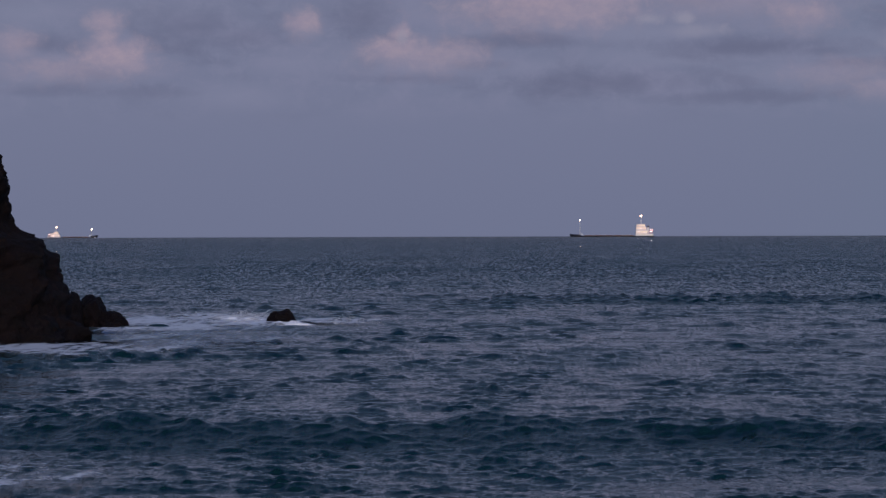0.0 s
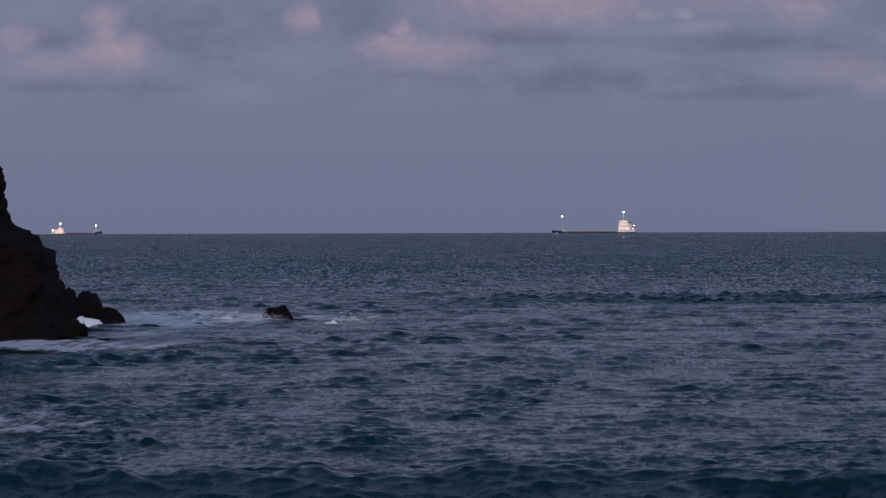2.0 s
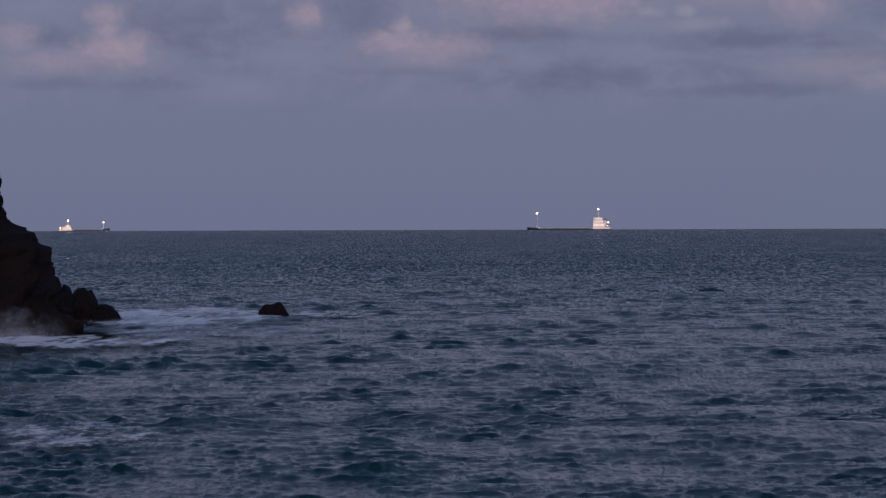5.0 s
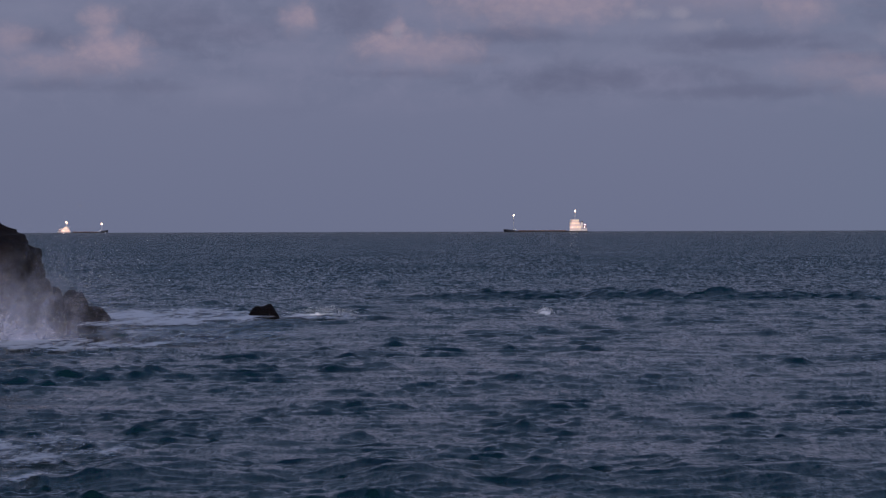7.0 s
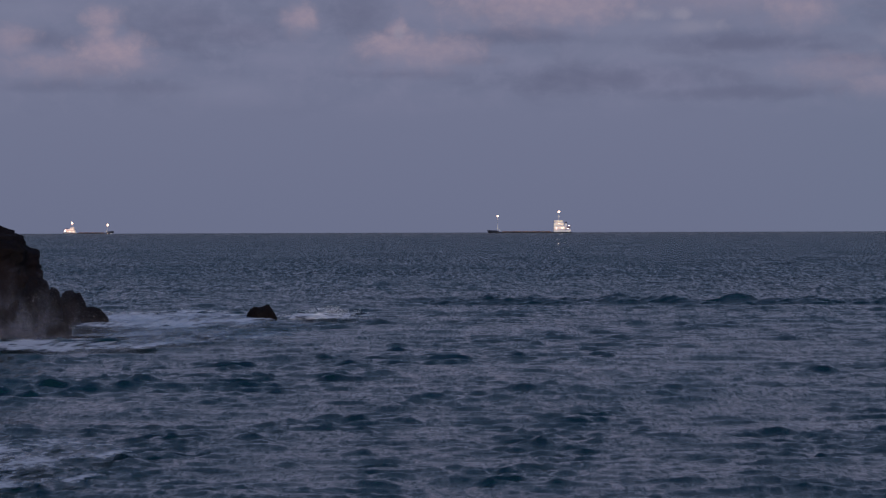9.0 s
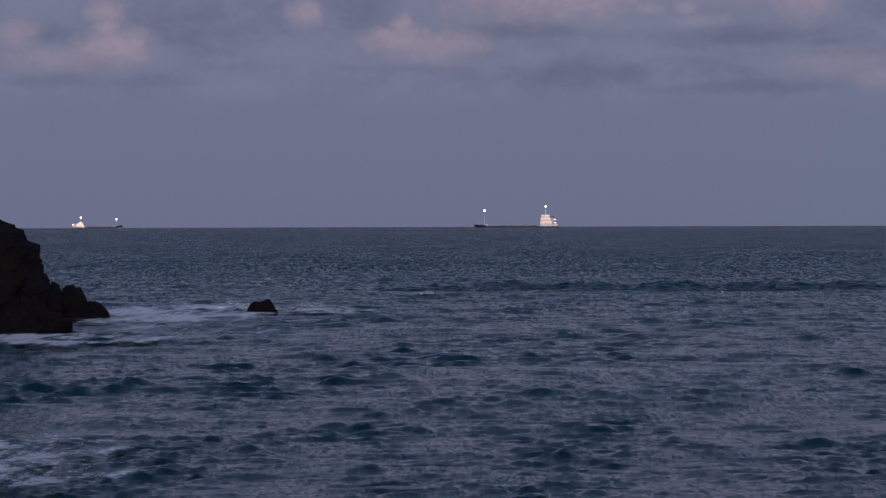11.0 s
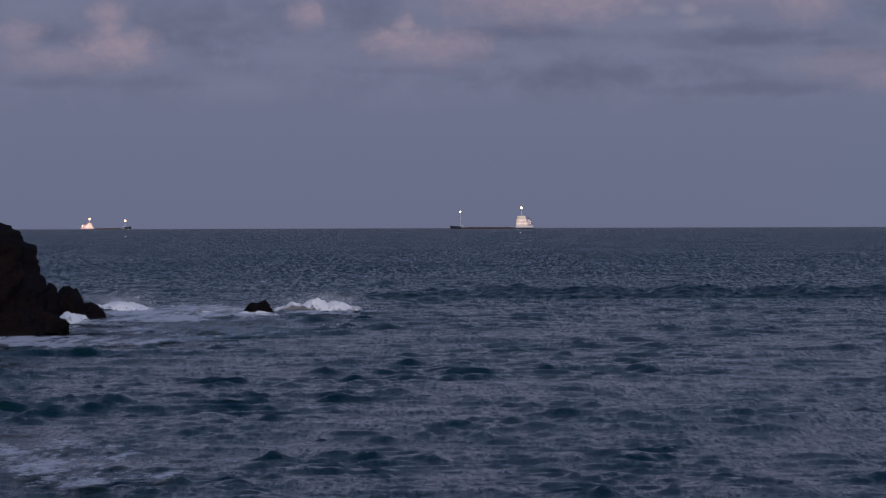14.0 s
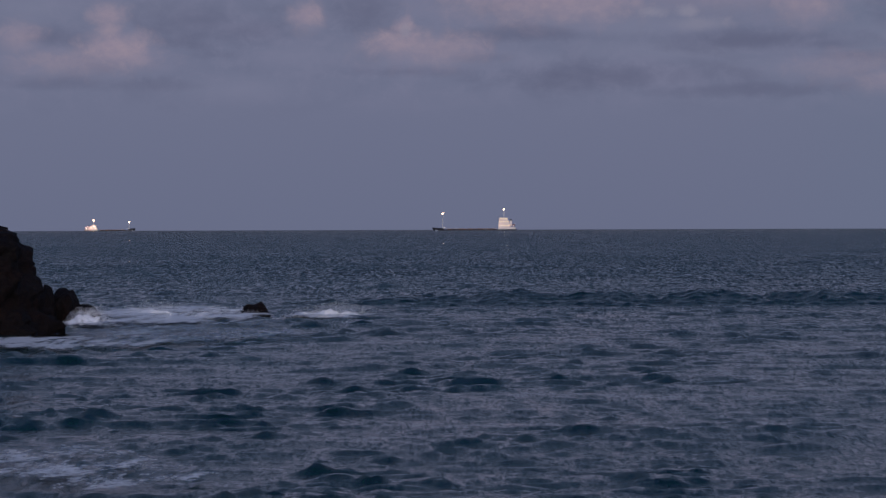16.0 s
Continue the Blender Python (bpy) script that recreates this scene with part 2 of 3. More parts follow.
# ---- sea ----
def wave_field(x, y, step, seed, lengths, heading, spread, power=0.0):
    """A random sea of unit spread from wave trains round one heading; trains too short for the local step fade out."""
    rng = np.random.RandomState(seed)
    z, total = np.zeros_like(x), 0.0
    warp_x = x + 0.5 * np.sin(y * 0.31 + x * 0.17) + 0.25 * np.sin(y * 0.83 - x * 0.57)
    warp_y = y + 0.5 * np.sin(x * 0.37 - y * 0.11) + 0.25 * np.sin(x * 0.93 + y * 0.41)
    for length in lengths:
        a = radians(heading + rng.normal(0, spread))
        k = 2 * math.pi / length
        amp = length ** power * rng.uniform(0.6, 1.4)
        total += amp * amp / 2
        phase = k * (math.sin(a) * warp_x + math.cos(a) * warp_y) + rng.uniform(0, 6.28)
        z += amp * np.sin(phase) * np.clip(length / (2.3 * step) - 0.8, 0, 1)
    return z / math.sqrt(total)


def wave_tile(seed, short, long, heading, spread):
    """One octave of a random wind sea on a square that repeats: its height (unit spread) and its sideways drift."""
    count, size = 256, 18.0 * long
    rng = np.random.RandomState(seed)
    k = 2 * math.pi * np.fft.fftfreq(count, size / count)
    kx, ky = np.meshgrid(k, k)
    kk = np.hypot(kx, ky) + 1e-9
    length = 2 * math.pi / kk
    off = (np.arctan2(kx, ky) - radians(heading) + math.pi) % (2 * math.pi) - math.pi
    weight = ((length > short) & (length < long)) * np.exp(-0.5 * (off / radians(spread)) ** 2) * kk ** -1.6
    wave = weight * (rng.normal(size=kk.shape) + 1j * rng.normal(size=kk.shape))
    height = np.fft.ifft2(wave)
    scale = 1 / height.real.std()
    drift_x, drift_y = np.fft.ifft2(-1j * wave * kx / kk), np.fft.ifft2(-1j * wave * ky / kk)
    return size, [scale * f.real for f in (height, drift_x, drift_y)]


def sample(tile, x, y, turn):
    """The tile's three fields at the places x, y, with the tile laid down turned by some degrees."""
    size, fields = tile
    n = fields[0].shape[0]
    c, s = math.cos(radians(turn)), math.sin(radians(turn))
    u, v = (c * x + s * y) / size * n, (c * y - s * x) / size * n
    i, j = np.floor(u).astype(int), np.floor(v).astype(int)
    fu, fv = u - i, v - j
    i0, i1, j0, j1 = i % n, (i + 1) % n, j % n, (j + 1) % n
    return [(f[j0, i0] * (1 - fu) + f[j0, i1] * fu) * (1 - fv) + (f[j1, i0] * (1 - fu) + f[j1, i1] * fu) * fv for f in fields]


# shortest and longest wave of each octave, and the spread of its slopes
OCTAVES = ((0.16, 0.32, 0.110), (0.32, 0.65, 0.125), (0.65, 1.3, 0.088), (1.3, 2.6, 0.054), (2.6, 5.2, 0.024), (5.2, 11.0, 0.018), (11.0, 24.0, 0.014))


def wind_sea(x, y, step, seed, heading, gust=1.0, octaves=OCTAVES, lean=0.9):
    """Moved x, y and the height of a wind sea with peaked crests and fronts steeper than their backs."""
    z, mx, my = np.zeros_like(x), np.zeros_like(x), np.zeros_like(x)
    for i, (short, long, slope) in enumerate(octaves):
        mean = math.sqrt(short * long)
        fade = np.clip(mean / (2.2 * step) - 0.7, 0, 1)
        if fade.max() == 0:
            continue
        h, dx, dy = sample(wave_tile(seed + 7 * i, short, long, heading + 11 * (i % 3 - 1), 54 if long < 3 else 35), x, y, 9.0 * (i % 2) - 5)
        rms = slope * mean / (2 * math.pi) * fade * (gust if long < 6 else 1.0)
        z += rms * (h + 0.26 * (h * h - 1))
        mx -= 0.8 * rms * dx
        my -= 0.8 * rms * dy + lean * rms * h
    return x + mx, y + my, z


def gusts(x, y, seed):
    """Rougher and smoother patches of the sea, stretched along the wave fronts."""
    wide = wave_field(1.6 * x, 0.5 * y, 0.0, seed, np.geomspace(3, 30, 24), 0, 50, 0.2)
    return np.clip(1.0 + 0.42 * wide, 0.4, 2.0)


def sea_sheet(name, seed, heading, base, cols, first, rough, label):
    rows = [58.0]
    while rows[-1] < 4940:
        rows.append(rows[-1] + first * (rows[-1] / 66) ** 1.5 * max(1.0, rows[-1] / 250) ** 0.7)
    y = np.array(rows)[:, None]
    x = np.linspace(-1, 1, cols)[None, :] * (4.5 + 0.143 * y)
    y = y + 0 * x
    step = np.maximum((4.5 + 0.143 * y) * 2 / cols, 0.8 * first * (y / 66) ** 1.5 * np.maximum(1.0, y / 250) ** 0.7)
    gust = rough * gusts(x, y, seed + 90) * np.interp(y, (60, 110, 180, 300, 600), (1.0, 1.1, 1.5, 1.8, 1.9))
    gust = gust * (1 - 0.14 * np.clip(x / 10, -1, 1) * np.clip(160 / y, 0, 1))  # rougher under the cliff
    xs, ys, z = wind_sea(x, y, step, seed, heading, gust)
    return tagged(grid_object(name, xs, ys, base + z, SEA), label, "sea", kind="structure")


def swell_ridge(seed, width, run, height, label, patchy=0.24, rough=1.0, grain=0.18):
    """One long swell that travels over the sea; its rim lies under the water."""
    rows = int(110 + 5 * run)
    step = max(grain, 2.6 * run / rows)
    x = np.linspace(-width / 2, width / 2, int(width / grain))[None, :]
    y = np.linspace(-run, run * 1.6, rows)[:, None]
    rng = np.random.RandomState(seed)
    bend = 1.2 * np.sin(x * 0.09 + rng.uniform(0, 6)) + 0.5 * np.sin(x * 0.31 + rng.uniform(0, 6))
    yy = y - bend
    front = np.clip((yy + run) / run, 0, 1)
    back = np.clip(1 - yy / (run * 1.6), 0, 1)
    shape = np.where(yy < 0, front ** 1.6, back * back * (3 - 2 * back))
    humps = wave_field(x + 0 * y, 0.6 * y + 0 * x, 0.2, seed + 40, np.geomspace(1.6, 9, 28), 65, 30, 0.2)
    along = np.clip(0.75 + patchy * humps, 0.2, 1.3)
    ends = np.clip((width / 2 - np.abs(x)) / (width * 0.28), 0, 1)
    top = height * shape * along * ends * ends * (3 - 2 * ends)
    xx, yy2 = x + 0 * y, y + 0 * x
    wx, wy, chop = wind_sea(xx, yy2, 0.7 * step, seed, 4, rough * (0.9 + 0.2 * shape * ends), OCTAVES[:5])
    z = top - 0.12 + chop
    z = z - 0.3 * (1 - np.clip(np.minimum(front, back) / 0.15, 0, 1) * np.clip(ends / 0.2, 0, 1))
    return tagged(grid_object("swell_wave", wx, wy, z, SEA), label, "wave", group="swells")


backdrop = sky_backdrop()
deep = grid_object("water", *np.meshgrid(np.linspace(-4900, 4900, 60), np.linspace(-60, 4940, 40)), np.full((40, 60), -0.75), SEA)
tagged(deep, "dark evening sea reaching to the horizon", "sea", kind="structure")
sea_long = sea_sheet("water_long_chop", 3, 4, 0.0, 650, 0.09, 0.94, "choppy blue-grey sea surface at dusk")
sea_short = sea_sheet("water_short_chop", 508, -14, -0.07, 360, 0.17, 0.9, "short crossing chop on the evening sea")
swell_a = swell_ridge(11, 42, 4.2, 0.90, "dark rolling swell in front of the shore", patchy=0.08, rough=1.15, grain=0.10)
swell_b = swell_ridge(12, 46, 9, 0.78, "low dark swell coming in from the open sea", patchy=0.24, rough=1.35)
swell_f = swell_ridge(18, 46, 9, 0.70, "low dark swell rising off the reef", patchy=0.24, rough=1.35)
swell_c = swell_ridge(13, 70, 8, 1.05, "dark swell rising beside the awash rock", patchy=0.12, rough=1.2)
swell_d = swell_ridge(14, 60, 6.0, 0.40, "low dark swell coming in from the open sea")
swell_e = swell_ridge(17, 4.8, 2.0, 0.95, "short dark wave heaping up over the awash rock", patchy=0.05, rough=0.8)


# ---- rocks ----
CLIFF_IN = 0.95


def crag(name, place, levels, left, depth, seed, rough=0.5, rings=70, sides=110, label="", lean=0.0):
    """A craggy rock: its flank at each height of levels, closed round behind; displaced by ridged noise."""
    zs = np.array([a for a, _ in levels])
    rs = np.array([b for _, b in levels])
    bm = bmesh.new()
    grid = []
    for i in range(rings):
        z = zs[0] + (zs[-1] - zs[0]) * i / (rings - 1)
        right = float(np.interp(z, zs, rs))
        half = (right - left) / 2
        shrink = max(0.0, 1 - (i / (rings - 1)) ** 3)
        row = []
        for j in range(sides):
            a = 2 * math.pi * j / sides
            c, s = math.cos(a), math.sin(a)
            cx = math.copysign(abs(c) ** 0.8, c)
            cy = math.copysign(abs(s) ** 0.8, s)
            half_depth = depth * (0.45 + 0.55 * half / ((rs.max() - left) / 2))
            p = Vector((left + half + half * cx, half_depth * cy * (0.35 + 0.65 * shrink) + lean * z, z))
            q = p + Vector((seed * 7.3, seed * 3.1, 0))
            d = noise.hetero_terrain(q * 0.55, 0.9, 2.1, 4, 0.6) - 0.9
            d += 0.30 * (0.5 - abs(noise.noise(Vector((q.x * 0.9, q.y * 0.9, q.z * 2.2)))))
            d += 0.24 * noise.noise(q * 2.7) + 0.12 * noise.noise(q * 6.5)
            p += Vector((cx, cy, 0.25)).normalized() * (d * rough - rough * CLIFF_IN)
            row.append(bm.verts.new(p))
        grid.append(row)
    for a, b in zip(grid, grid[1:]):
        for j in range(sides):
            k = (j + 1) % sides
            bm.faces.new((a[j], a[k], b[k], b[j]))
    bm.faces.new(grid[-1])
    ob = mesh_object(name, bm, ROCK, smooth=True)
    ob.matrix_basis = pose(*place)
    return tagged(ob, label, "rock", group="coastal rocks")


crag("sea_cliff", (0, 156.5, 0),
     ((-1.5, -15.9), (0.0, -16.2), (0.25, -16.35), (0.87, -16.8), (1.65, -17.35), (2.55, -17.5), (3.33, -17.7), (4.2, -17.84), (4.75, -18.4),
      (4.88, -18.9), (4.96, -19.3), (5.2, -19.66), (5.6, -19.88), (6.2, -19.95), (6.8, -19.95), (7.4, -19.86), (8.0, -19.74), (8.5, -19.76), (8.8, -20.1), (9.0, -20.8)),
     -40.0, 6.0, 1, rough=0.55, rings=140, sides=340, label="steep dark brown sea cliff with a stack on top")


def boulder(place, size, seed, label, notch=0.0, group="coastal rocks", square=1.0, slope=0.0, craggy=1.0):
    bm = bmesh.new()
    bmesh.ops.create_icosphere(bm, subdivisions=5, radius=1.0)
    for v in bm.verts:
        p = Vector(math.copysign(abs(c) ** square, c) for c in v.co)
        q = p * 1.3 + Vector((seed * 5.7, seed * 2.3, seed))
        d = 0.22 * noise.noise(q) + 0.15 * (0.4 - abs(noise.noise(q * 2.1))) + 0.08 * noise.noise(q * 4.3) + 0.04 * noise.noise(q * 9)
        p *= 1 + d * craggy
        if notch and p.z > 0:
            p.z *= 1 - notch * math.exp(-((p.x - 0.05) / 0.22) ** 2)
        p.x *= 1 + 0.25 * max(0.0, -p.z)
        p.z *= 1 - slope * p.x
        v.co = Vector((p.x * size[0], p.y * size[1], p.z * size[2]))
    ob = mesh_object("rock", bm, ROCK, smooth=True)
    ob.matrix_basis = pose(*place)
    return tagged(ob, label, "rock", group=group)


boulder((-19.32, 177, 0.3), (0.45, 0.8, 1.62), 2, "dark upright rock at the foot of the cliff", square=0.85)
boulder((-18.45, 178, 0.2), (0.76, 0.9, 1.52), 3, "dark rounded boulder at the foot of the cliff", square=0.8, craggy=0.75)
boulder((-17.3, 177.6, -0.05), (0.86, 0.9, 1.0), 4, "low dark boulder washed by the sea", square=0.85, slope=0.2, craggy=1.5)
boulder((-17.4, 176.2, -0.06), (0.45, 0.4, 0.44), 5, "small dark rock standing in the foam")
boulder((-8.94, 187, -0.06), (0.76, 0.6, 0.80), 9, "small dark twin-topped rock awash in the sea", notch=0.14, square=0.76, craggy=1.15)
boulder((-7.2, 178, -0.33), (0.70, 0.7, 0.30), 7, "flat dark rock just breaking the surface")


# ---- foam and spray ----
def foam_patch(width, depth, seed, cover, label, lump=0.03, solid=0.75, streaks=(0.42, 0.085), sharp=0.14, tones=((0.55, 0.60, 0.64), (0.85, 0.86, 0.86))):
    x = np.linspace(-width / 2, width / 2, int(width / 0.14))[None, :]
    y = np.linspace(-depth / 2, depth / 2, int(depth / 0.28))[:, None]
    xx, yy = x + 0 * y, y + 0 * x
    wx, wy, z = wind_sea(xx, yy, 0.15, seed, 4, 0.10, OCTAVES[1:4], 0.0)
    z = z + lump
    rim = np.clip(1 - (2 * xx / width) ** 2 - (2 * yy / depth) ** 2, 0, 1)
    ob = grid_object("sea_foam", wx, wy, z + 0.05 * rim - 0.03, foam_material("sea_foam", width, depth, cover, solid, streaks, sharp, tones))
    return tagged(ob, label, "foam", group="foam round the rocks")


def spray(count, size, shape, seed, label, grain=(0.007, 0.015), thin=1.6, core=0.0, slant=0.0):
    """A burst of drops: dense at its foot, torn into tongues and thinner towards the top."""
    rng = np.random.RandomState(seed)
    verts, faces = [], []
    base = np.array(((1, 1, 1), (-1, -1, 1), (-1, 1, -1), (1, -1, -1)), dtype=float) * 0.75
    tris = ((0, 1, 2), (0, 3, 1), (0, 2, 3), (1, 3, 2))
    made = 0
    while made < count:
        u, w = rng.normal(0, 0.42), rng.normal(0, 0.35)
        dome = math.sqrt(max(0.0, 1 - min(1.0, abs(u) / (1.5 * shape)) ** 2.2))
        reach = dome * (0.85 + 0.4 * noise.noise(Vector((u * 5.0, w * 2.0, seed * 3.7))))
        reach *= min(1.5, max(0.2, 1 - slant * u))
        v = rng.uniform(0, 1) ** thin * max(0.04, reach)
        q = Vector((u * 2.6 + seed, w * 2.0, v * 3.4))
        if noise.noise(q) + 0.5 * noise.noise(q * 2.3) < rng.uniform(-0.9, 0.35):
            continue
        p = np.array((u * size[0] + 0.25 * v * size[0], w * size[1], v * size[2]))
        r = rng.uniform(*grain) * (1.2 - 0.5 * v)
        k = len(verts) * 4
        verts.append(p + base * r)
        faces.extend((k + a, k + b, k + c) for a, b, c in tris)
        made += 1
    if core:
        bm = bmesh.new()
        bmesh.ops.create_icosphere(bm, subdivisions=5, radius=1.0)
        k = len(verts) * 4
        lumps = []
        for v in bm.verts:
            q = v.co * 2.2 + Vector((seed, 0, 0))
            p = v.co * (core * (1 + 0.45 * noise.noise(q) + 0.30 * noise.noise(q * 2.3) + 0.2 * noise.noise(q * 5)))
            lumps.append(np.array(((p.x * shape * 1.3 + 0.12 * max(0.0, p.z)) * size[0], p.y * 0.6 * size[1], p.z * 0.9 * size[2] * min(1.4, max(0.2, 1 - slant * p.x)))))
        faces.extend(tuple(k + v.index for v in f.verts) for f in bm.faces)
        verts.append(np.array(lumps))
        bm.free()
    me = bpy.data.meshes.new("sea_spray")
    me.from_pydata(np.concatenate(verts).tolist(), [], faces)
    me.materials.append(SPRAY)
    return tagged(new("sea_spray", me), label, "spray", kind="stuff")


def foam_crest(width, depth, height, seed, label, flying=1.0):
    """A tumbling crest of whitewater: a lumpy white bank with a torn rim, and drops flying over it."""
    x = np.linspace(-width / 2, width / 2, int(width / 0.04))[None, :]
    y = np.linspace(-depth / 2, depth / 2, int(depth / 0.04))[:, None]
    xx, yy = x + 0 * y, y + 0 * x
    rim = np.clip(1 - (2 * xx / width) ** 2 - (2 * (yy - 0.15 * np.sin(2.2 * xx)) / depth) ** 2, 0, 1)
    lumps = wave_field(xx, yy, 0.05, seed, np.geomspace(0.2, 1.5, 30), 20, 80, 0.8)
    z = height * rim ** 0.7 * np.clip(0.7 + 0.15 * lumps, 0.3, 1.05) - 0.12
    ob = grid_object("breaking_crest", xx, yy, z, foam_material("whitewater", width, depth, 0.36, 0.97, (1.0, 0.6), sharp=0.10, tones=((0.76, 0.78, 0.80), (0.95, 0.95, 0.95))))
    if flying:
        drops = spray(int(2200 * width * flying), (width * 0.5, depth * 0.5, height * 1.5), 0.75, seed, "fine white drops over the breaker", grain=(0.004, 0.009), thin=1.5)
        drops.name, drops.parent = "spray", ob
        del drops["category"], drops["kind"]
    return tagged(ob, label, "foam", group="breaking waves")


def mist_material(name, width, height, thick, rim, power, tone):
    """Fine spray hanging in the air: uneven, and thin towards its rim."""
    n = Nodes(name)
    xyz = n.add("ShaderNodeSeparateXYZ")
    n.put(xyz, 0, n.add("ShaderNodeTexCoord").outputs["Object"])
    puff = n.noise(n.coords((1, 1, 0.8)), 1.1, 5.0, 0.6, 0.6)
    u = n.math("DIVIDE", xyz.outputs[0], width / 2)
    v = n.math("DIVIDE", xyz.outputs[2], height)
    u, v = (n.math("POWER", n.math("ABSOLUTE", k), power) for k in (u, v))
    r = n.math("POWER", n.math("ADD", u, v), 1 / power)
    r = n.math("MULTIPLY_ADD", n.math("SUBTRACT", puff.outputs[0], 0.5), -0.7, r)
    body = n.math("MULTIPLY", n.span(r, 1.0, rim), n.span(puff.outputs[0], 0.25, 0.70, 0.35, 1.0))
    return n.surface(tone, 0.9, alpha=n.math("MULTIPLY", body, thick))


def mist(width, depth, height, layers, thick, drops, seed, label, rim=0.15, power=2.0, tone=(0.66, 0.69, 0.86)):
    """A bank of spray: curved veils one behind the other with drops between them."""
    root = new("sea_spray")
    material = mist_material("spray_mist", width, height, thick, rim, power, tone)
    for k in range(layers):
        off = (k / max(1, layers - 1) - 0.5) * depth if layers > 1 else 0.0
        u = np.linspace(-1, 1, 46)[None, :]
        v = np.linspace(-0.1, 1, 34)[:, None]
        x = u * width / 2 + 0 * v
        z = v * height + 0 * u
        y = off + 0.35 * np.sin(3 * u + k + seed) + 0.3 * np.cos(4 * v + 2 * k)
        veil = grid_object("veil", x, y + 0 * x, z, material)
        veil.parent = root
    fine = spray(drops, (width * 0.5, depth * 0.5, height), 0.8, seed, "fine white drops", grain=(0.004, 0.009), thin=2.0)
    fine.name, fine.parent = "drops", root
    del fine["category"], fine["kind"]
    return tagged(root, label, "spray")


foam_reef = foam_patch(15, 70, 21, 0.205, "streaky white foam between the cliff and the awash rock", solid=0.85)
wash_reef = foam_patch(15, 62, 27, 0.27, "pale blue-green churned water over the reef", solid=0.50, sharp=0.34, tones=((0.44, 0.56, 0.63), (0.64, 0.73, 0.78)))
wash_front = foam_patch(13, 36, 28, 0.27, "pale blue-green churned water drifting off the reef", solid=0.5, sharp=0.34, tones=((0.44, 0.56, 0.63), (0.64, 0.73, 0.78)))
foam_front = foam_patch(11, 30, 29, 0.12, "thin streaks of foam drifting off the reef", solid=0.7)
foam_rock = foam_patch(9, 22, 22, 0.185, "streaks of foam trailing beside the awash rock")
foam_foot = foam_patch(13, 24, 23, 0.21, "broken foam washing along the cliff foot")
foam_gap = foam_patch(4.6, 20, 24, 0.20, "dense white foam among the boulders")
foam_shore = foam_patch(6.0, 20, 25, 0.165, "lacy foam patch drifting near the shore", streaks=(1.0, 0.30), sharp=0.18)
foam_near = foam_patch(6.0, 12, 26, 0.155, "thin lacy foam spreading close to the shore", streaks=(1.0, 0.30), sharp=0.16)
crest_rock = foam_crest(3.6, 1.3, 0.62, 31, "white breaker tumbling over the awash rock", flying=0.0)
crest_left = foam_crest(5.6, 1.5, 0.44, 32, "white breaker running in beside the awash rock")
crest_right = foam_crest(5.2, 1.5, 0.70, 33, "white breaker spilling past the awash rock")
crest_back = foam_crest(4.4, 1.6, 0.66, 37, "white breaker running in behind the boulders")
crest_gap = foam_crest(2.2, 2.4, 0.60, 34, "whitewater surging between cliff and boulders", flying=0.0)
whitecap_a = foam_crest(0.9, 0.7, 0.26, 35, "small whitecap out on the open water")
whitecap_b = foam_crest(1.1, 0.8, 0.34, 36, "small whitecap on the crest of a swell")
burst_rock = spray(11000, (1.45, 0.6, 1.85), 0.6, 41, "white burst of spray over the awash rock", core=0.66)
burst_gap = spray(8000, (1.3, 0.8, 1.3), 0.7, 42, "white spray thrown up among the boulders", core=0.6)
burst_cliff = mist(8.2, 0.9, 4.0, 2, 0.46, 5000, 43, "dense pale mist of spray bursting before the cliff")
haze_cliff = mist(12.0, 1.0, 7.0, 1, 0.22, 3000, 45, "thin veil of drifting spray before the cliff")
burst_back = mist(9.0, 0.8, 3.3, 2, 0.92, 6000, 44, "white burst of spray behind the boulders", rim=0.62, power=2.6, tone=(0.90, 0.86, 0.91))


# ---- ships ----
def hull_mesh(length, beam, deck, bow_rise, keel):
    """A hull along x with its bow at -x, flared forward, with a raised forecastle and a stern deck."""
    bm = bmesh.new()
    stations = np.linspace(-0.5, 0.5, 41)
    ribs = []
    for s in stations:
        u = s + 0.5
        wide = min(1.0, (u / 0.16) ** 0.55) if u > 0 else 0.02
        wide *= 1 - 0.25 * max(0.0, (u - 0.9) / 0.1) ** 2
        top = deck + bow_rise * (1.0 if u < 0.11 else 0.0) + (0.5 * bow_rise * (1 - u / 0.11) if u < 0.11 else 0.0)
        rake = -0.022 * length * max(0.0, 1 - u / 0.08)
        rib = []
        for side in (-1, 1):
            for z, f in ((keel, 0.55), (0.0, 0.9), (deck * 0.8, 1.0), (top, 1.0)):
                x = s * length + rake * max(0.0, z) / (deck + bow_rise)
                rib.append(bm.verts.new((x, side * beam / 2 * wide * f, z)))
        ribs.append(rib)
    for a, b in zip(ribs, ribs[1:]):
        for k in range(3):
            bm.faces.new((a[k], b[k], b[k + 1], a[k + 1]))
            bm.faces.new((a[4 + k], a[5 + k], b[5 + k], b[4 + k]))
        bm.faces.new((a[3], b[3], b[7], a[7]))
        bm.faces.new((a[0], a[4], b[4], b[0]))
    for r in (ribs[0], ribs[-1]):
        bm.faces.new((r[0], r[1], r[2], r[3], r[7], r[6], r[5], r[4]))
    bmesh.ops.recalc_face_normals(bm, faces=bm.faces)
    return bm


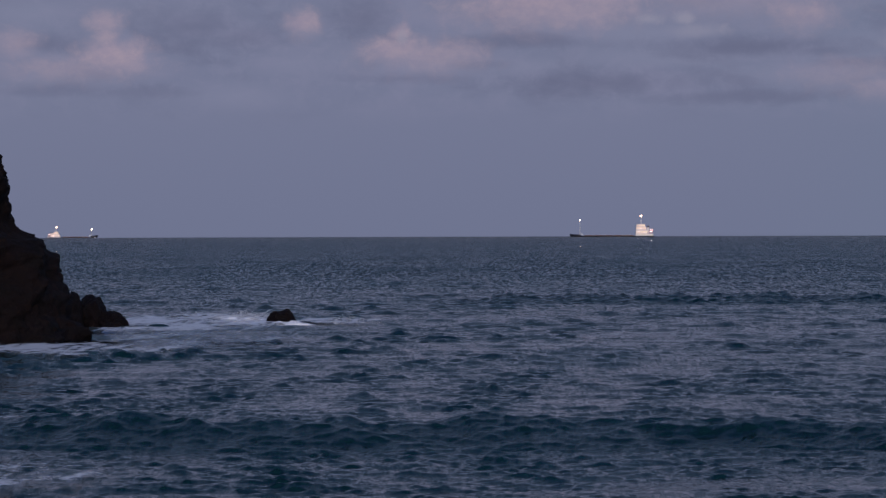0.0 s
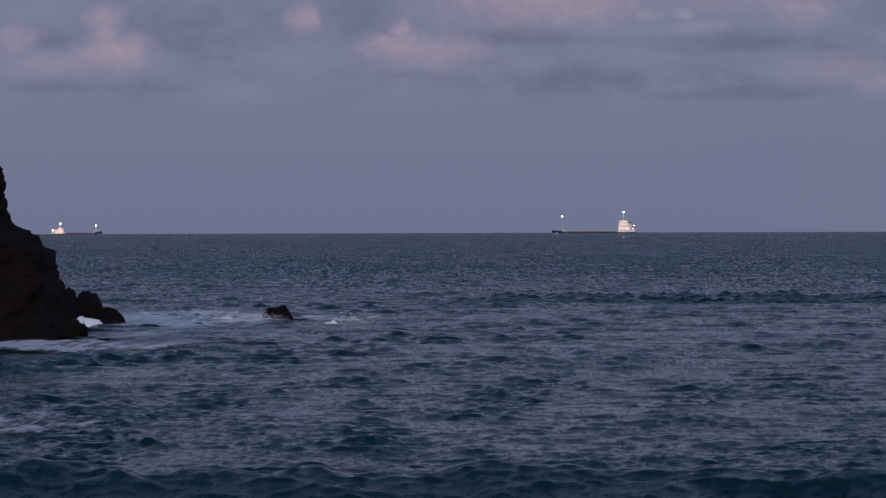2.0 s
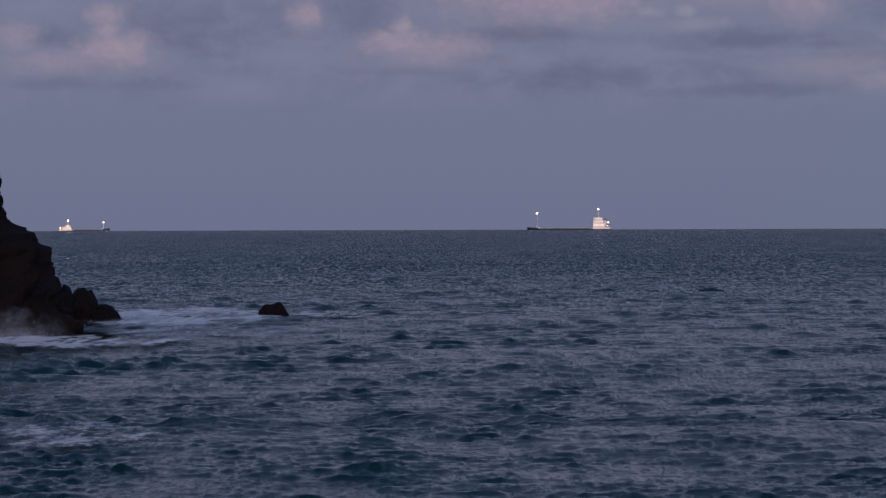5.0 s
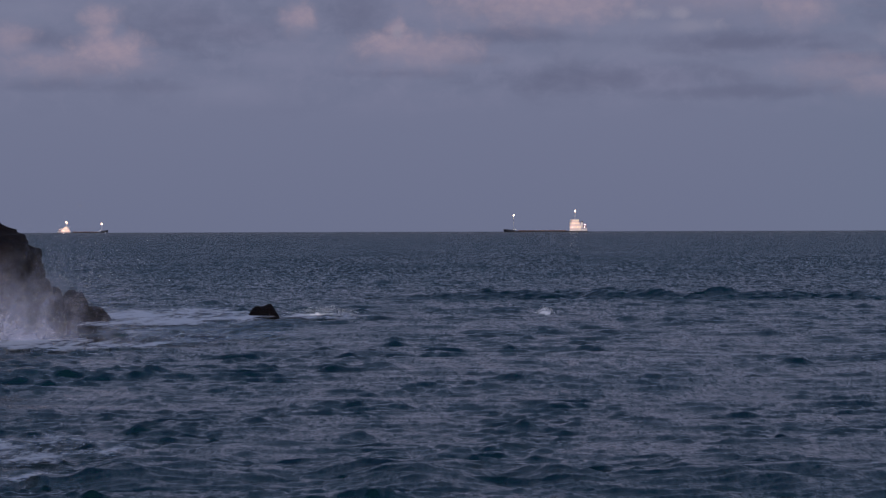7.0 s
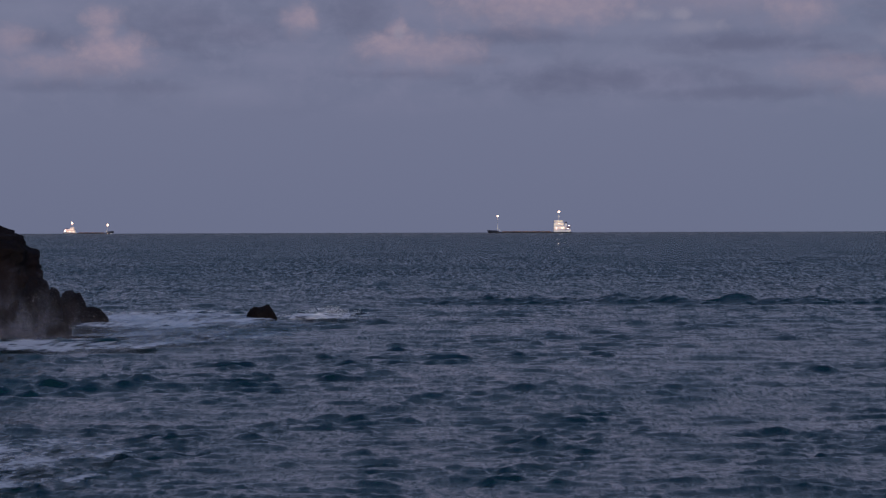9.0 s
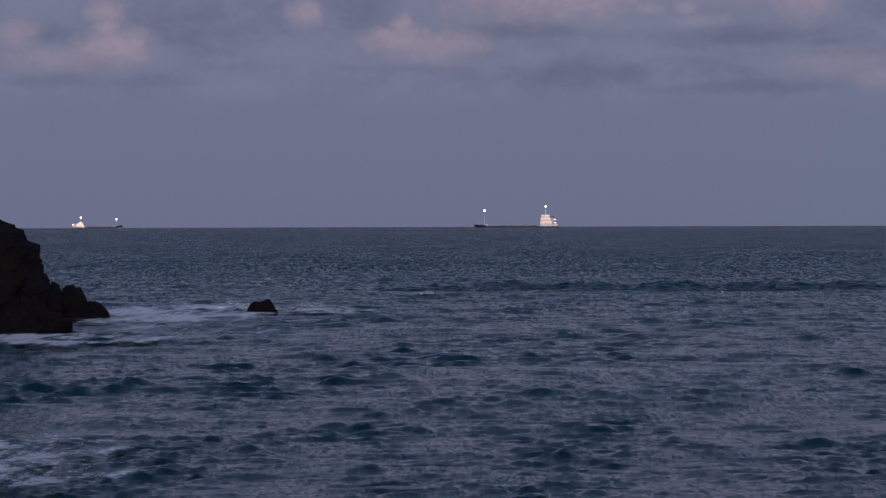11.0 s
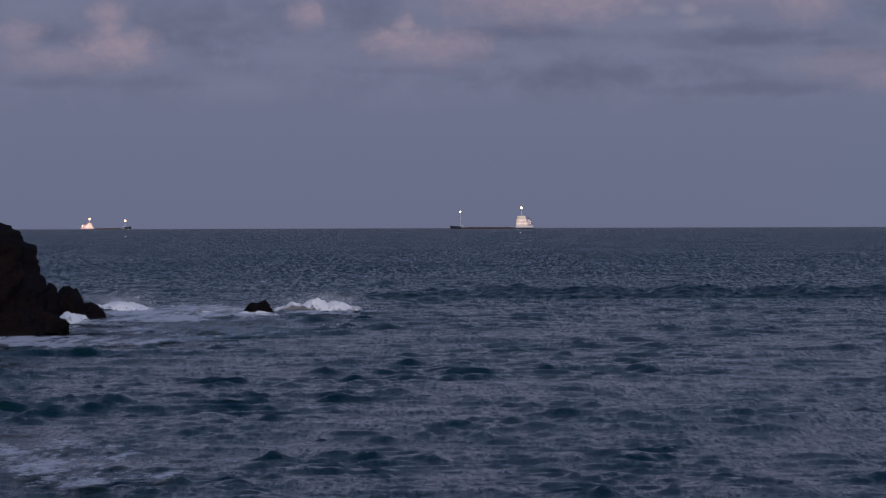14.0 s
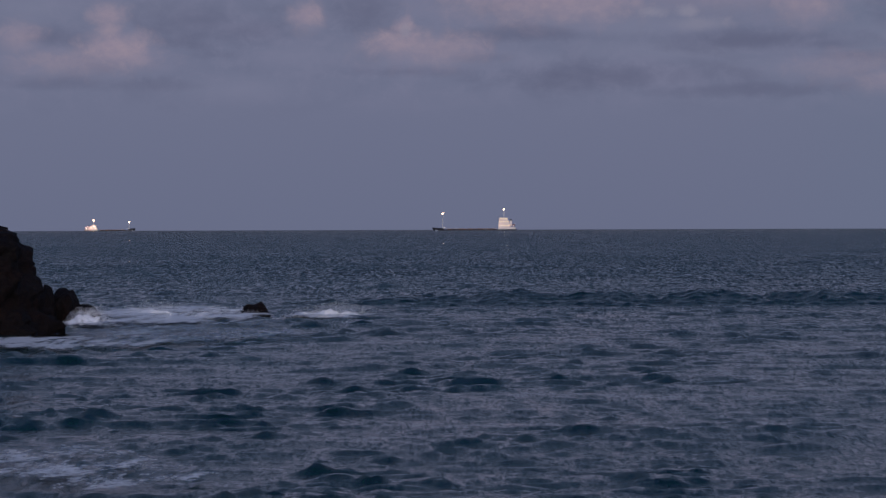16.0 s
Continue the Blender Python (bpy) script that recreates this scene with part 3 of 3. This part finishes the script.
def ship(length, beam, deck, house, house_top, mast_top, bow_mast, rise, tiers, label):
    """A coastal freighter with its bow at -x and its deckhouse aft."""
    root = new("cargo_ship")
    tagged(root, label, "ship", group="ships on the horizon")
    h = length / 2
    part("hull", hull_mesh(length, beam, deck, rise, -3.0), HULL, root, "dark hull low in the water", True)
    x0, x1 = h - house - length * 0.015, h - length * 0.015
    storey = (house_top - deck) / 4
    part("quarterdeck", box(x0 - 0.3, x1, -beam * 0.46, beam * 0.46, deck, deck + storey * 0.7, 0.15), WHITE, root)
    for k in range(8):
        px = x0 + house * (0.70 + 0.037 * k)
        part("stern_rail_post", tube((px, -beam * 0.45, deck + storey * 0.7), (px, -beam * 0.45, deck + storey * 0.7 + 1.1), 0.06, sides=6), STEEL, root)
    part("stern_rail", tube((x0 + house * 0.70, -beam * 0.45, deck + storey * 0.7 + 1.1), (x1, -beam * 0.45, deck + storey * 0.7 + 1.1), 0.07, sides=6), STEEL, root)
    for i, (f0, f1, w) in enumerate(tiers):
        z0 = deck + storey * (i + (1 if i else 0.7))
        tier = part("deckhouse_tier" if i < 2 else "bridge", box(x0 + house * f0, x0 + house * f1, -beam * w, beam * w, z0 + 0.004, deck + storey * (i + 2), 0.15), WHITE, root)
        wide = house * (f1 - f0)
        for k in range(10):
            wx = x0 + house * f0 + wide * (k % 5 + 0.5) / 5
            wy = beam * w * (-1 if k < 5 else 1)
            pane = box(wx - wide * 0.05, wx + wide * 0.05, wy - 0.08, wy + 0.08, z0 + storey * 0.5, z0 + storey * 0.8)
            part("window", pane, GLASS, tier, "lit window")
    part("bridge_wing", box(x0 + 0.5, x0 + house * 0.2, -beam * 0.5, beam * 0.5, house_top - storey * 0.45, house_top - storey * 0.3, 0.05), WHITE, root)
    funnel = part("funnel", tube((x0 + house * 0.70, 0, deck + storey), (x0 + house * 0.73, 0, deck + storey * 3.0), house * 0.075, house * 0.065, 16), WHITE, root, "pale funnel", True)
    part("funnel_cap", tube((x0 + house * 0.73, 0, deck + storey * 3.0), (x0 + house * 0.737, 0, deck + storey * 3.4), house * 0.067, house * 0.06, 16), FUNNEL, funnel, "sooty dark cap", True)
    part("boat_davit", tube((x0 + house * 0.86, -beam * 0.4, deck + storey), (x0 + house * 0.98, -beam * 0.4, deck + storey * 2.1), 0.25), STEEL, root)
    boat = ball((0, 0, 0), 1.0, level=3)
    bmesh.ops.transform(boat, matrix=Matrix.Translation((x0 + house * 0.88, -beam * 0.42, deck + storey * 1.5)) @ Matrix.Diagonal((house * 0.10, 0.9, 0.8, 1)), verts=boat.verts)
    part("lifeboat", boat, BOOT, root, "orange-brown lifeboat", True)
    mx = x0 + house * 0.32
    part("radar_mast", tube((mx, 0, house_top), (mx, 0, mast_top), 0.42, 0.2), STEEL, root)
    part("radar_bar", box(mx - 1.6, mx + 1.6, -0.2, 0.2, house_top + (mast_top - house_top) * 0.45, house_top + (mast_top - house_top) * 0.45 + 0.3), STEEL, root)
    # lamp ball oversized: its glare is built into the glowing shape
    part("mast_lamp", ball((mx, 0, mast_top), 1.15), LAMP, root, "bright warm masthead lamp with its glare", True)
    bx = -h + length * 0.10
    part("foremast", tube((bx, 0, deck + rise * 0.9), (bx, 0, bow_mast), 0.40, 0.22), STEEL, root)
    # likewise larger than a lamp, to stand in for the glare round it
    part("foremast_lamp", ball((bx, 0, bow_mast), 1.05), LAMP, root, "bright warm foremast lamp with its glare", True)
    part("windlass", box(bx + 1.2, bx + 3.4, -1.5, 1.5, deck + rise, deck + rise + 1.1, 0.2), STEEL, root)
    wave = ball((0, 0, 0), 1.0, level=3)
    for v in wave.verts:
        v.co *= 1 + 0.35 * noise.noise(v.co * 3.1)
        v.co = Vector((v.co.x * length * 0.028 - h + length * 0.035, v.co.y * beam * 0.32, v.co.z * 1.5 + 0.6))
    part("bow_wave", wave, SPRAY, root, "white foam at the stem", True)
    n_hatch = 5
    span = (x0 - 3) - (bx + 5)
    for k in range(n_hatch):
        a = bx + 5 + span * (k + 0.06) / n_hatch
        part("hatch_cover", box(a, a + span * 0.88 / n_hatch, -beam * 0.32, beam * 0.32, deck, deck + 1.1, 0.12), HATCH, root)
    for k in range(14):
        px = bx + 5 + span * k / 13
        part("railing_post", tube((px, -beam * 0.47, deck), (px, -beam * 0.47, deck + 1.1), 0.06, sides=6), STEEL, root)
    part("railing", tube((bx + 5, -beam * 0.47, deck + 1.1), (x0 - 2, -beam * 0.47, deck + 1.1), 0.06, sides=6), STEEL, root)
    # floodlights stand off the deckhouse and light its white walls
    for fx, fz in ((0.15, 1.3), (0.5, 1.3), (0.85, 1.3), (0.3, 2.6), (0.9, 2.2)):
        px, pz = x0 + house * fx, deck + storey * fz
        for side in (-1, 1):
            py = side * (beam * 0.5 + 0.7)
            part("deck_light", box(px - 0.28, px + 0.28, py - 0.2, py + 0.2, pz, pz + 0.32, 0.05), FLOOD, root, "warm deck floodlight")
            part("light_arm", tube((px, side * beam * 0.42, pz - 0.2), (px, py, pz - 0.05), 0.07, sides=6), STEEL, root)
    return root


ship_near = ship(100.7, 15.0, 2.3, 21.0, 16.5, 26.6, 21.6, 1.6, ((0.0, 0.66, 0.46), (0.01, 0.60, 0.44), (0.05, 0.54, 0.42)), "laden dark coaster with a lit white deckhouse aft")
ship_far = ship(70.4, 11.0, 1.7, 18.0, 9.7, 15.7, 13.1, 2.1, ((0.05, 0.74, 0.44), (0.12, 0.58, 0.42), (0.18, 0.46, 0.38)), "smaller far-off coaster with lit deckhouse and masthead lamps")


# ---- what moves ----
def motions():
    walk(backdrop, [(0, pose(0, 0, 0)), (16, pose(0, 0, 0, 0, 0, -0.506))])
    walk(sea_long, [(0, pose(0, 0, 0)), (16, pose(2.0, -52, 0))])
    walk(sea_short, [(0, pose(-3.0, 0, 0)), (16, pose(6.0, -26, 0))])
    walk(ship_near, [(0, pose(207.6, 4138, -1.0)), (16, pose(72.4, 4138, -1.0))])
    splash = [c for c in ship_near.children if c.name.startswith("bow_wave")][0]
    walk(splash, [(t, pose(x, 0, z)) for t, x, z in ((0, 0, -0.9), (1.5, 0, -0.7), (2.5, 0, 1.3), (3.2, 1, 0.8), (4.4, 0, -0.8), (6.2, 2, 0.0), (7.0, 5, 0.7), (7.6, 5, 0.1), (8.6, 2, -1.0), (11.5, 0, -1.2), (13.5, 0, -1.0), (16, 0, -0.2))])
    walk(ship_far, [(0, pose(-524.8, 4790, -0.9, 0, 0, 180)), (16, pose(-433.9, 4790, -0.9, 0, 0, 180))])
    walk(swell_a, [(0, pose(0, 80, 0, 0, 0, -14)), (16, pose(0, -69, 0, 0, 0, -14))])
    walk(swell_b, [(0, pose(18, 243, 0, 0, 0, -3)), (2.5, pose(18, 230, 0, 0, 0, -3)), (4.2, pose(17.5, 221, -0.15, 0, 0, -3)), (6, pose(17, 209, -1.2, 0, 0, -3)), (16, pose(16, 120, -1.6, 0, 0, -3))])
    walk(swell_f, [(0, pose(16, 300, -1.3, 0, 0, 2)), (4, pose(16, 266, -1.0, 0, 0, 2)), (6, pose(16, 248, -0.1, 0, 0, 2)), (7.5, pose(16, 237, 0, 0, 0, 2)), (9.2, pose(16, 224, -0.2, 0, 0, 2)), (11.2, pose(16, 209, -1.2, 0, 0, 2)), (16, pose(16, 170, -1.6, 0, 0, 2))])
    walk(swell_c, [(0, pose(22, 333, -1.0, 0, 0, -3)), (8.5, pose(22, 272, -1.0, 0, 0, -3)), (11, pose(22, 254, -0.2, 0, 0, -3)), (12.5, pose(22, 243, 0, 0, 0, -3)), (16, pose(22, 218, 0, 0, 0, -3))])
    # foam rides on the swell; breakers rise out of the sea and sink back into it
    for ob, x, y, dx, dy, lift, beat in ((wash_reef, -13.6, 178, 1.0, -2.0, 0.03, 4.1), (wash_front, -12.0, 157, 1.4, -3.0, 0.03, 3.7), (foam_front, -12.4, 157, 1.2, -2.0, 0.04, 3.3), (foam_rock, -5.6, 190, 1.2, -2.0, 0.05, 2.7), (foam_foot, -15.8, 144.5, 0.6, -1.0, 0.04, 3.6), (foam_gap, -16.4, 175, 0.4, -1.0, 0.06, 2.9)):
        walk(ob, [(t, pose(x + dx * t / 16, y + dy * t / 16, 0.13 + lift * math.sin(2 * math.pi * t / beat))) for t in np.arange(0, 16.01, 0.5)])
    walk(foam_reef, [(t, pose(-14.0 + 0.05 * t, 186 - 0.125 * t, 0.14 + 0.05 * math.sin(2 * math.pi * t / 3.1) + 0.06 * min(1.0, max(0.0, t - 13)))) for t in np.arange(0, 16.01, 0.5)])
    walk(foam_near, [(0, pose(-9.0, 68, 0.15)), (1.5, pose(-8.2, 67, 0.15)), (3, pose(-11.5, 65, 0.10)), (7, pose(-9.5, 66.5, 0.15)), (12, pose(-7.2, 66, 0.15)), (16, pose(-6.0, 66, 0.15))])
    walk(foam_shore, [(0, pose(-12.8, 88, 0.1)), (2, pose(-10.6, 86.5, 0.08)), (4, pose(-8.4, 81.5, 0.12)), (6.3, pose(-8.8, 76, 0.14)), (7, pose(-8.5, 74, 0.17)), (11, pose(-8.4, 73, 0.14)), (16, pose(-7.6, 71, 0.08))])
    walk(crest_rock, [(0, pose(-8.4, 185.2, -0.12)), (0.6, pose(-8.5, 184.4, 0.1)), (1.1, pose(-8.9, 183.0, 0.15)), (1.4, pose(-8.9, 182, 0.1)), (2.4, pose(-8.6, 179, -0.8)), (13.2, pose(-9.2, 186, -1.0)), (13.6, pose(-9.0, 184.5, -0.05)), (14.2, pose(-8.9, 183.8, -0.02)), (15, pose(-8.6, 182.5, -0.3)), (16, pose(-8.6, 182, -0.9))])
    walk(crest_left, [(0, pose(-11.6, 191, 0.0)), (1.6, pose(-11.4, 187, 0.0)), (3.2, pose(-11.2, 184, -0.7)), (10.3, pose(-11.9, 197, -0.7)), (11.3, pose(-11.2, 194, 0.12)), (12.6, pose(-11.2, 191, 0.25)), (13.2, pose(-11.3, 190, 0.2)), (14.2, pose(-11.6, 188.5, -0.12)), (15, pose(-11.5, 187.5, 0.0)), (16, pose(-11.4, 186, -0.02))])
    walk(crest_right, [(0, pose(-6.0, 190, -0.6)), (0.8, pose(-6.0, 186.5, -0.25)), (1.4, pose(-5.9, 185, -0.22)), (2.6, pose(-5.6, 182, -0.8)), (5.6, pose(-6.6, 194, -0.8)), (6.4, pose(-6.2, 191, -0.30)), (7.5, pose(-6.0, 190, -0.32)), (8.8, pose(-5.8, 190, -0.25)), (10.2, pose(-5.8, 187, -0.7)), (11.5, pose(-7.0, 194, -0.25)), (12.6, pose(-6.4, 193, -0.05)), (14.1, pose(-5.7, 191, 0.30)), (15, pose(-4.9, 190, 0.10)), (16, pose(-4.8, 188.5, -0.16))])
    walk(crest_gap, [(0, pose(-16.9, 173, -0.3)), (0.5, pose(-16.7, 173, 0.05)), (1.6, pose(-17.6, 173, 0.1)), (2.2, pose(-18.2, 174, 0.15)), (3.2, pose(-16.8, 171, -0.7)), (4, pose(-16.6, 171, -0.9)), (12, pose(-16.8, 174, -0.9)), (13, pose(-18.3, 175.3, 0.15)), (14, pose(-18.0, 175.2, 0.1)), (15, pose(-16.8, 173, -0.1)), (16, pose(-16.9, 172.5, 0.1))])
    walk(crest_back, [(0, pose(-16.4, 200, -0.9)), (11.6, pose(-16.8, 200, -0.9)), (12.6, pose(-17.6, 196, 0.0)), (13.4, pose(-17.5, 193, 0.2)), (14.1, pose(-17.1, 191, 0.3)), (15, pose(-15.8, 188.5, 0.12)), (16, pose(-14.8, 187, 0.0))])
    walk(burst_rock, [(0, pose(-8.3, 185.5, -2.3)), (0.25, pose(-8.1, 185.3, -0.9)), (0.5, pose(-7.95, 185, -0.15)), (0.75, pose(-7.8, 184.8, -0.7)), (1.1, pose(-7.6, 184.5, -2.3)), (16, pose(-7.6, 184.5, -2.3))])
    walk(burst_gap, [(0, pose(-16.7, 174, -1.0)), (0.5, pose(-16.5, 174, -0.15)), (1.2, pose(-16.3, 174, -1.0)), (2, pose(-16.3, 174, -1.6)), (14.8, pose(-17.0, 173.5, -1.6)), (15.6, pose(-16.9, 173, -0.6)), (16, pose(-16.9, 173, -0.25))])
    walk(burst_cliff, [(0, pose(-18.6, 148.6, -5.2)), (4.6, pose(-18.8, 148.6, -5.2)), (5.3, pose(-18.6, 148.6, -0.6)), (5.8, pose(-18.6, 148.6, -1.6)), (6.4, pose(-18.9, 148.6, -2.9)), (6.7, pose(-18.8, 148.6, -1.6)), (7.0, pose(-18.5, 148.6, -0.4)), (7.5, pose(-18.0, 148.6, -1.5)), (8.0, pose(-17.7, 148.6, -3.0)), (9.0, pose(-17.5, 148.6, -5.2)), (16, pose(-17.5, 148.6, -5.2))])
    walk(haze_cliff, [(0, pose(-18.6, 147.6, -8.5)), (4.6, pose(-18.6, 147.6, -8.5)), (5.6, pose(-18.0, 147.6, -0.8)), (6.3, pose(-17.2, 147.6, 0.0)), (7.0, pose(-17.0, 147.6, -1.2)), (8.0, pose(-17.4, 147.6, -2.6)), (9.2, pose(-17.6, 147.6, -3.6)), (10.5, pose(-17.6, 147.6, -8.5)), (16, pose(-17.6, 147.6, -8.5))])
    walk(whitecap_a, [(0, pose(7.2, 203, -0.8)), (5.9, pose(7.2, 203, -0.8)), (6.9, pose(7.0, 199, 0.05)), (7.6, pose(6.9, 196, -0.1)), (8.4, pose(6.8, 194, -0.8)), (16, pose(6.8, 194, -0.8))])
    walk(whitecap_b, [(0, pose(0.4, 240, -0.9)), (10.2, pose(0.4, 240, -0.9)), (11.3, pose(0.1, 236, 0.0)), (11.9, pose(0.0, 233, -0.08)), (12.7, pose(-0.1, 230, -0.9)), (16, pose(-0.1, 230, -0.9))])
    walk(burst_back, [(0, pose(-20.6, 182, -4.8)), (10.7, pose(-21.4, 182, -4.8)), (11.2, pose(-21.2, 182, -0.6)), (11.5, pose(-20.9, 182, -0.2)), (12.0, pose(-20.0, 181.8, -0.9)), (12.5, pose(-19.6, 181.6, -2.2)), (13.2, pose(-19.2, 181.5, -4.8)), (16, pose(-19.2, 181.5, -4.8))])
    walk(swell_e, [(0, pose(-8.4, 186.5, -0.6)), (0.5, pose(-7.9, 184.5, 0.0)), (1.1, pose(-7.7, 182.6, 0.0)), (1.5, pose(-7.6, 181.5, -0.2)), (2.2, pose(-7.6, 178.5, -0.8)), (3.5, pose(-7.6, 176, -1.2)), (16, pose(-7.6, 176, -1.2))])
    walk(swell_d, [(0, pose(6, 133, -0.45, 0, 0, 3)), (3.5, pose(6, 99.7, -0.35, 0, 0, 3)), (6, pose(6, 76, 0, 0, 0, 3)), (16, pose(6, -19, 0, 0, 0, 3))])


motions()
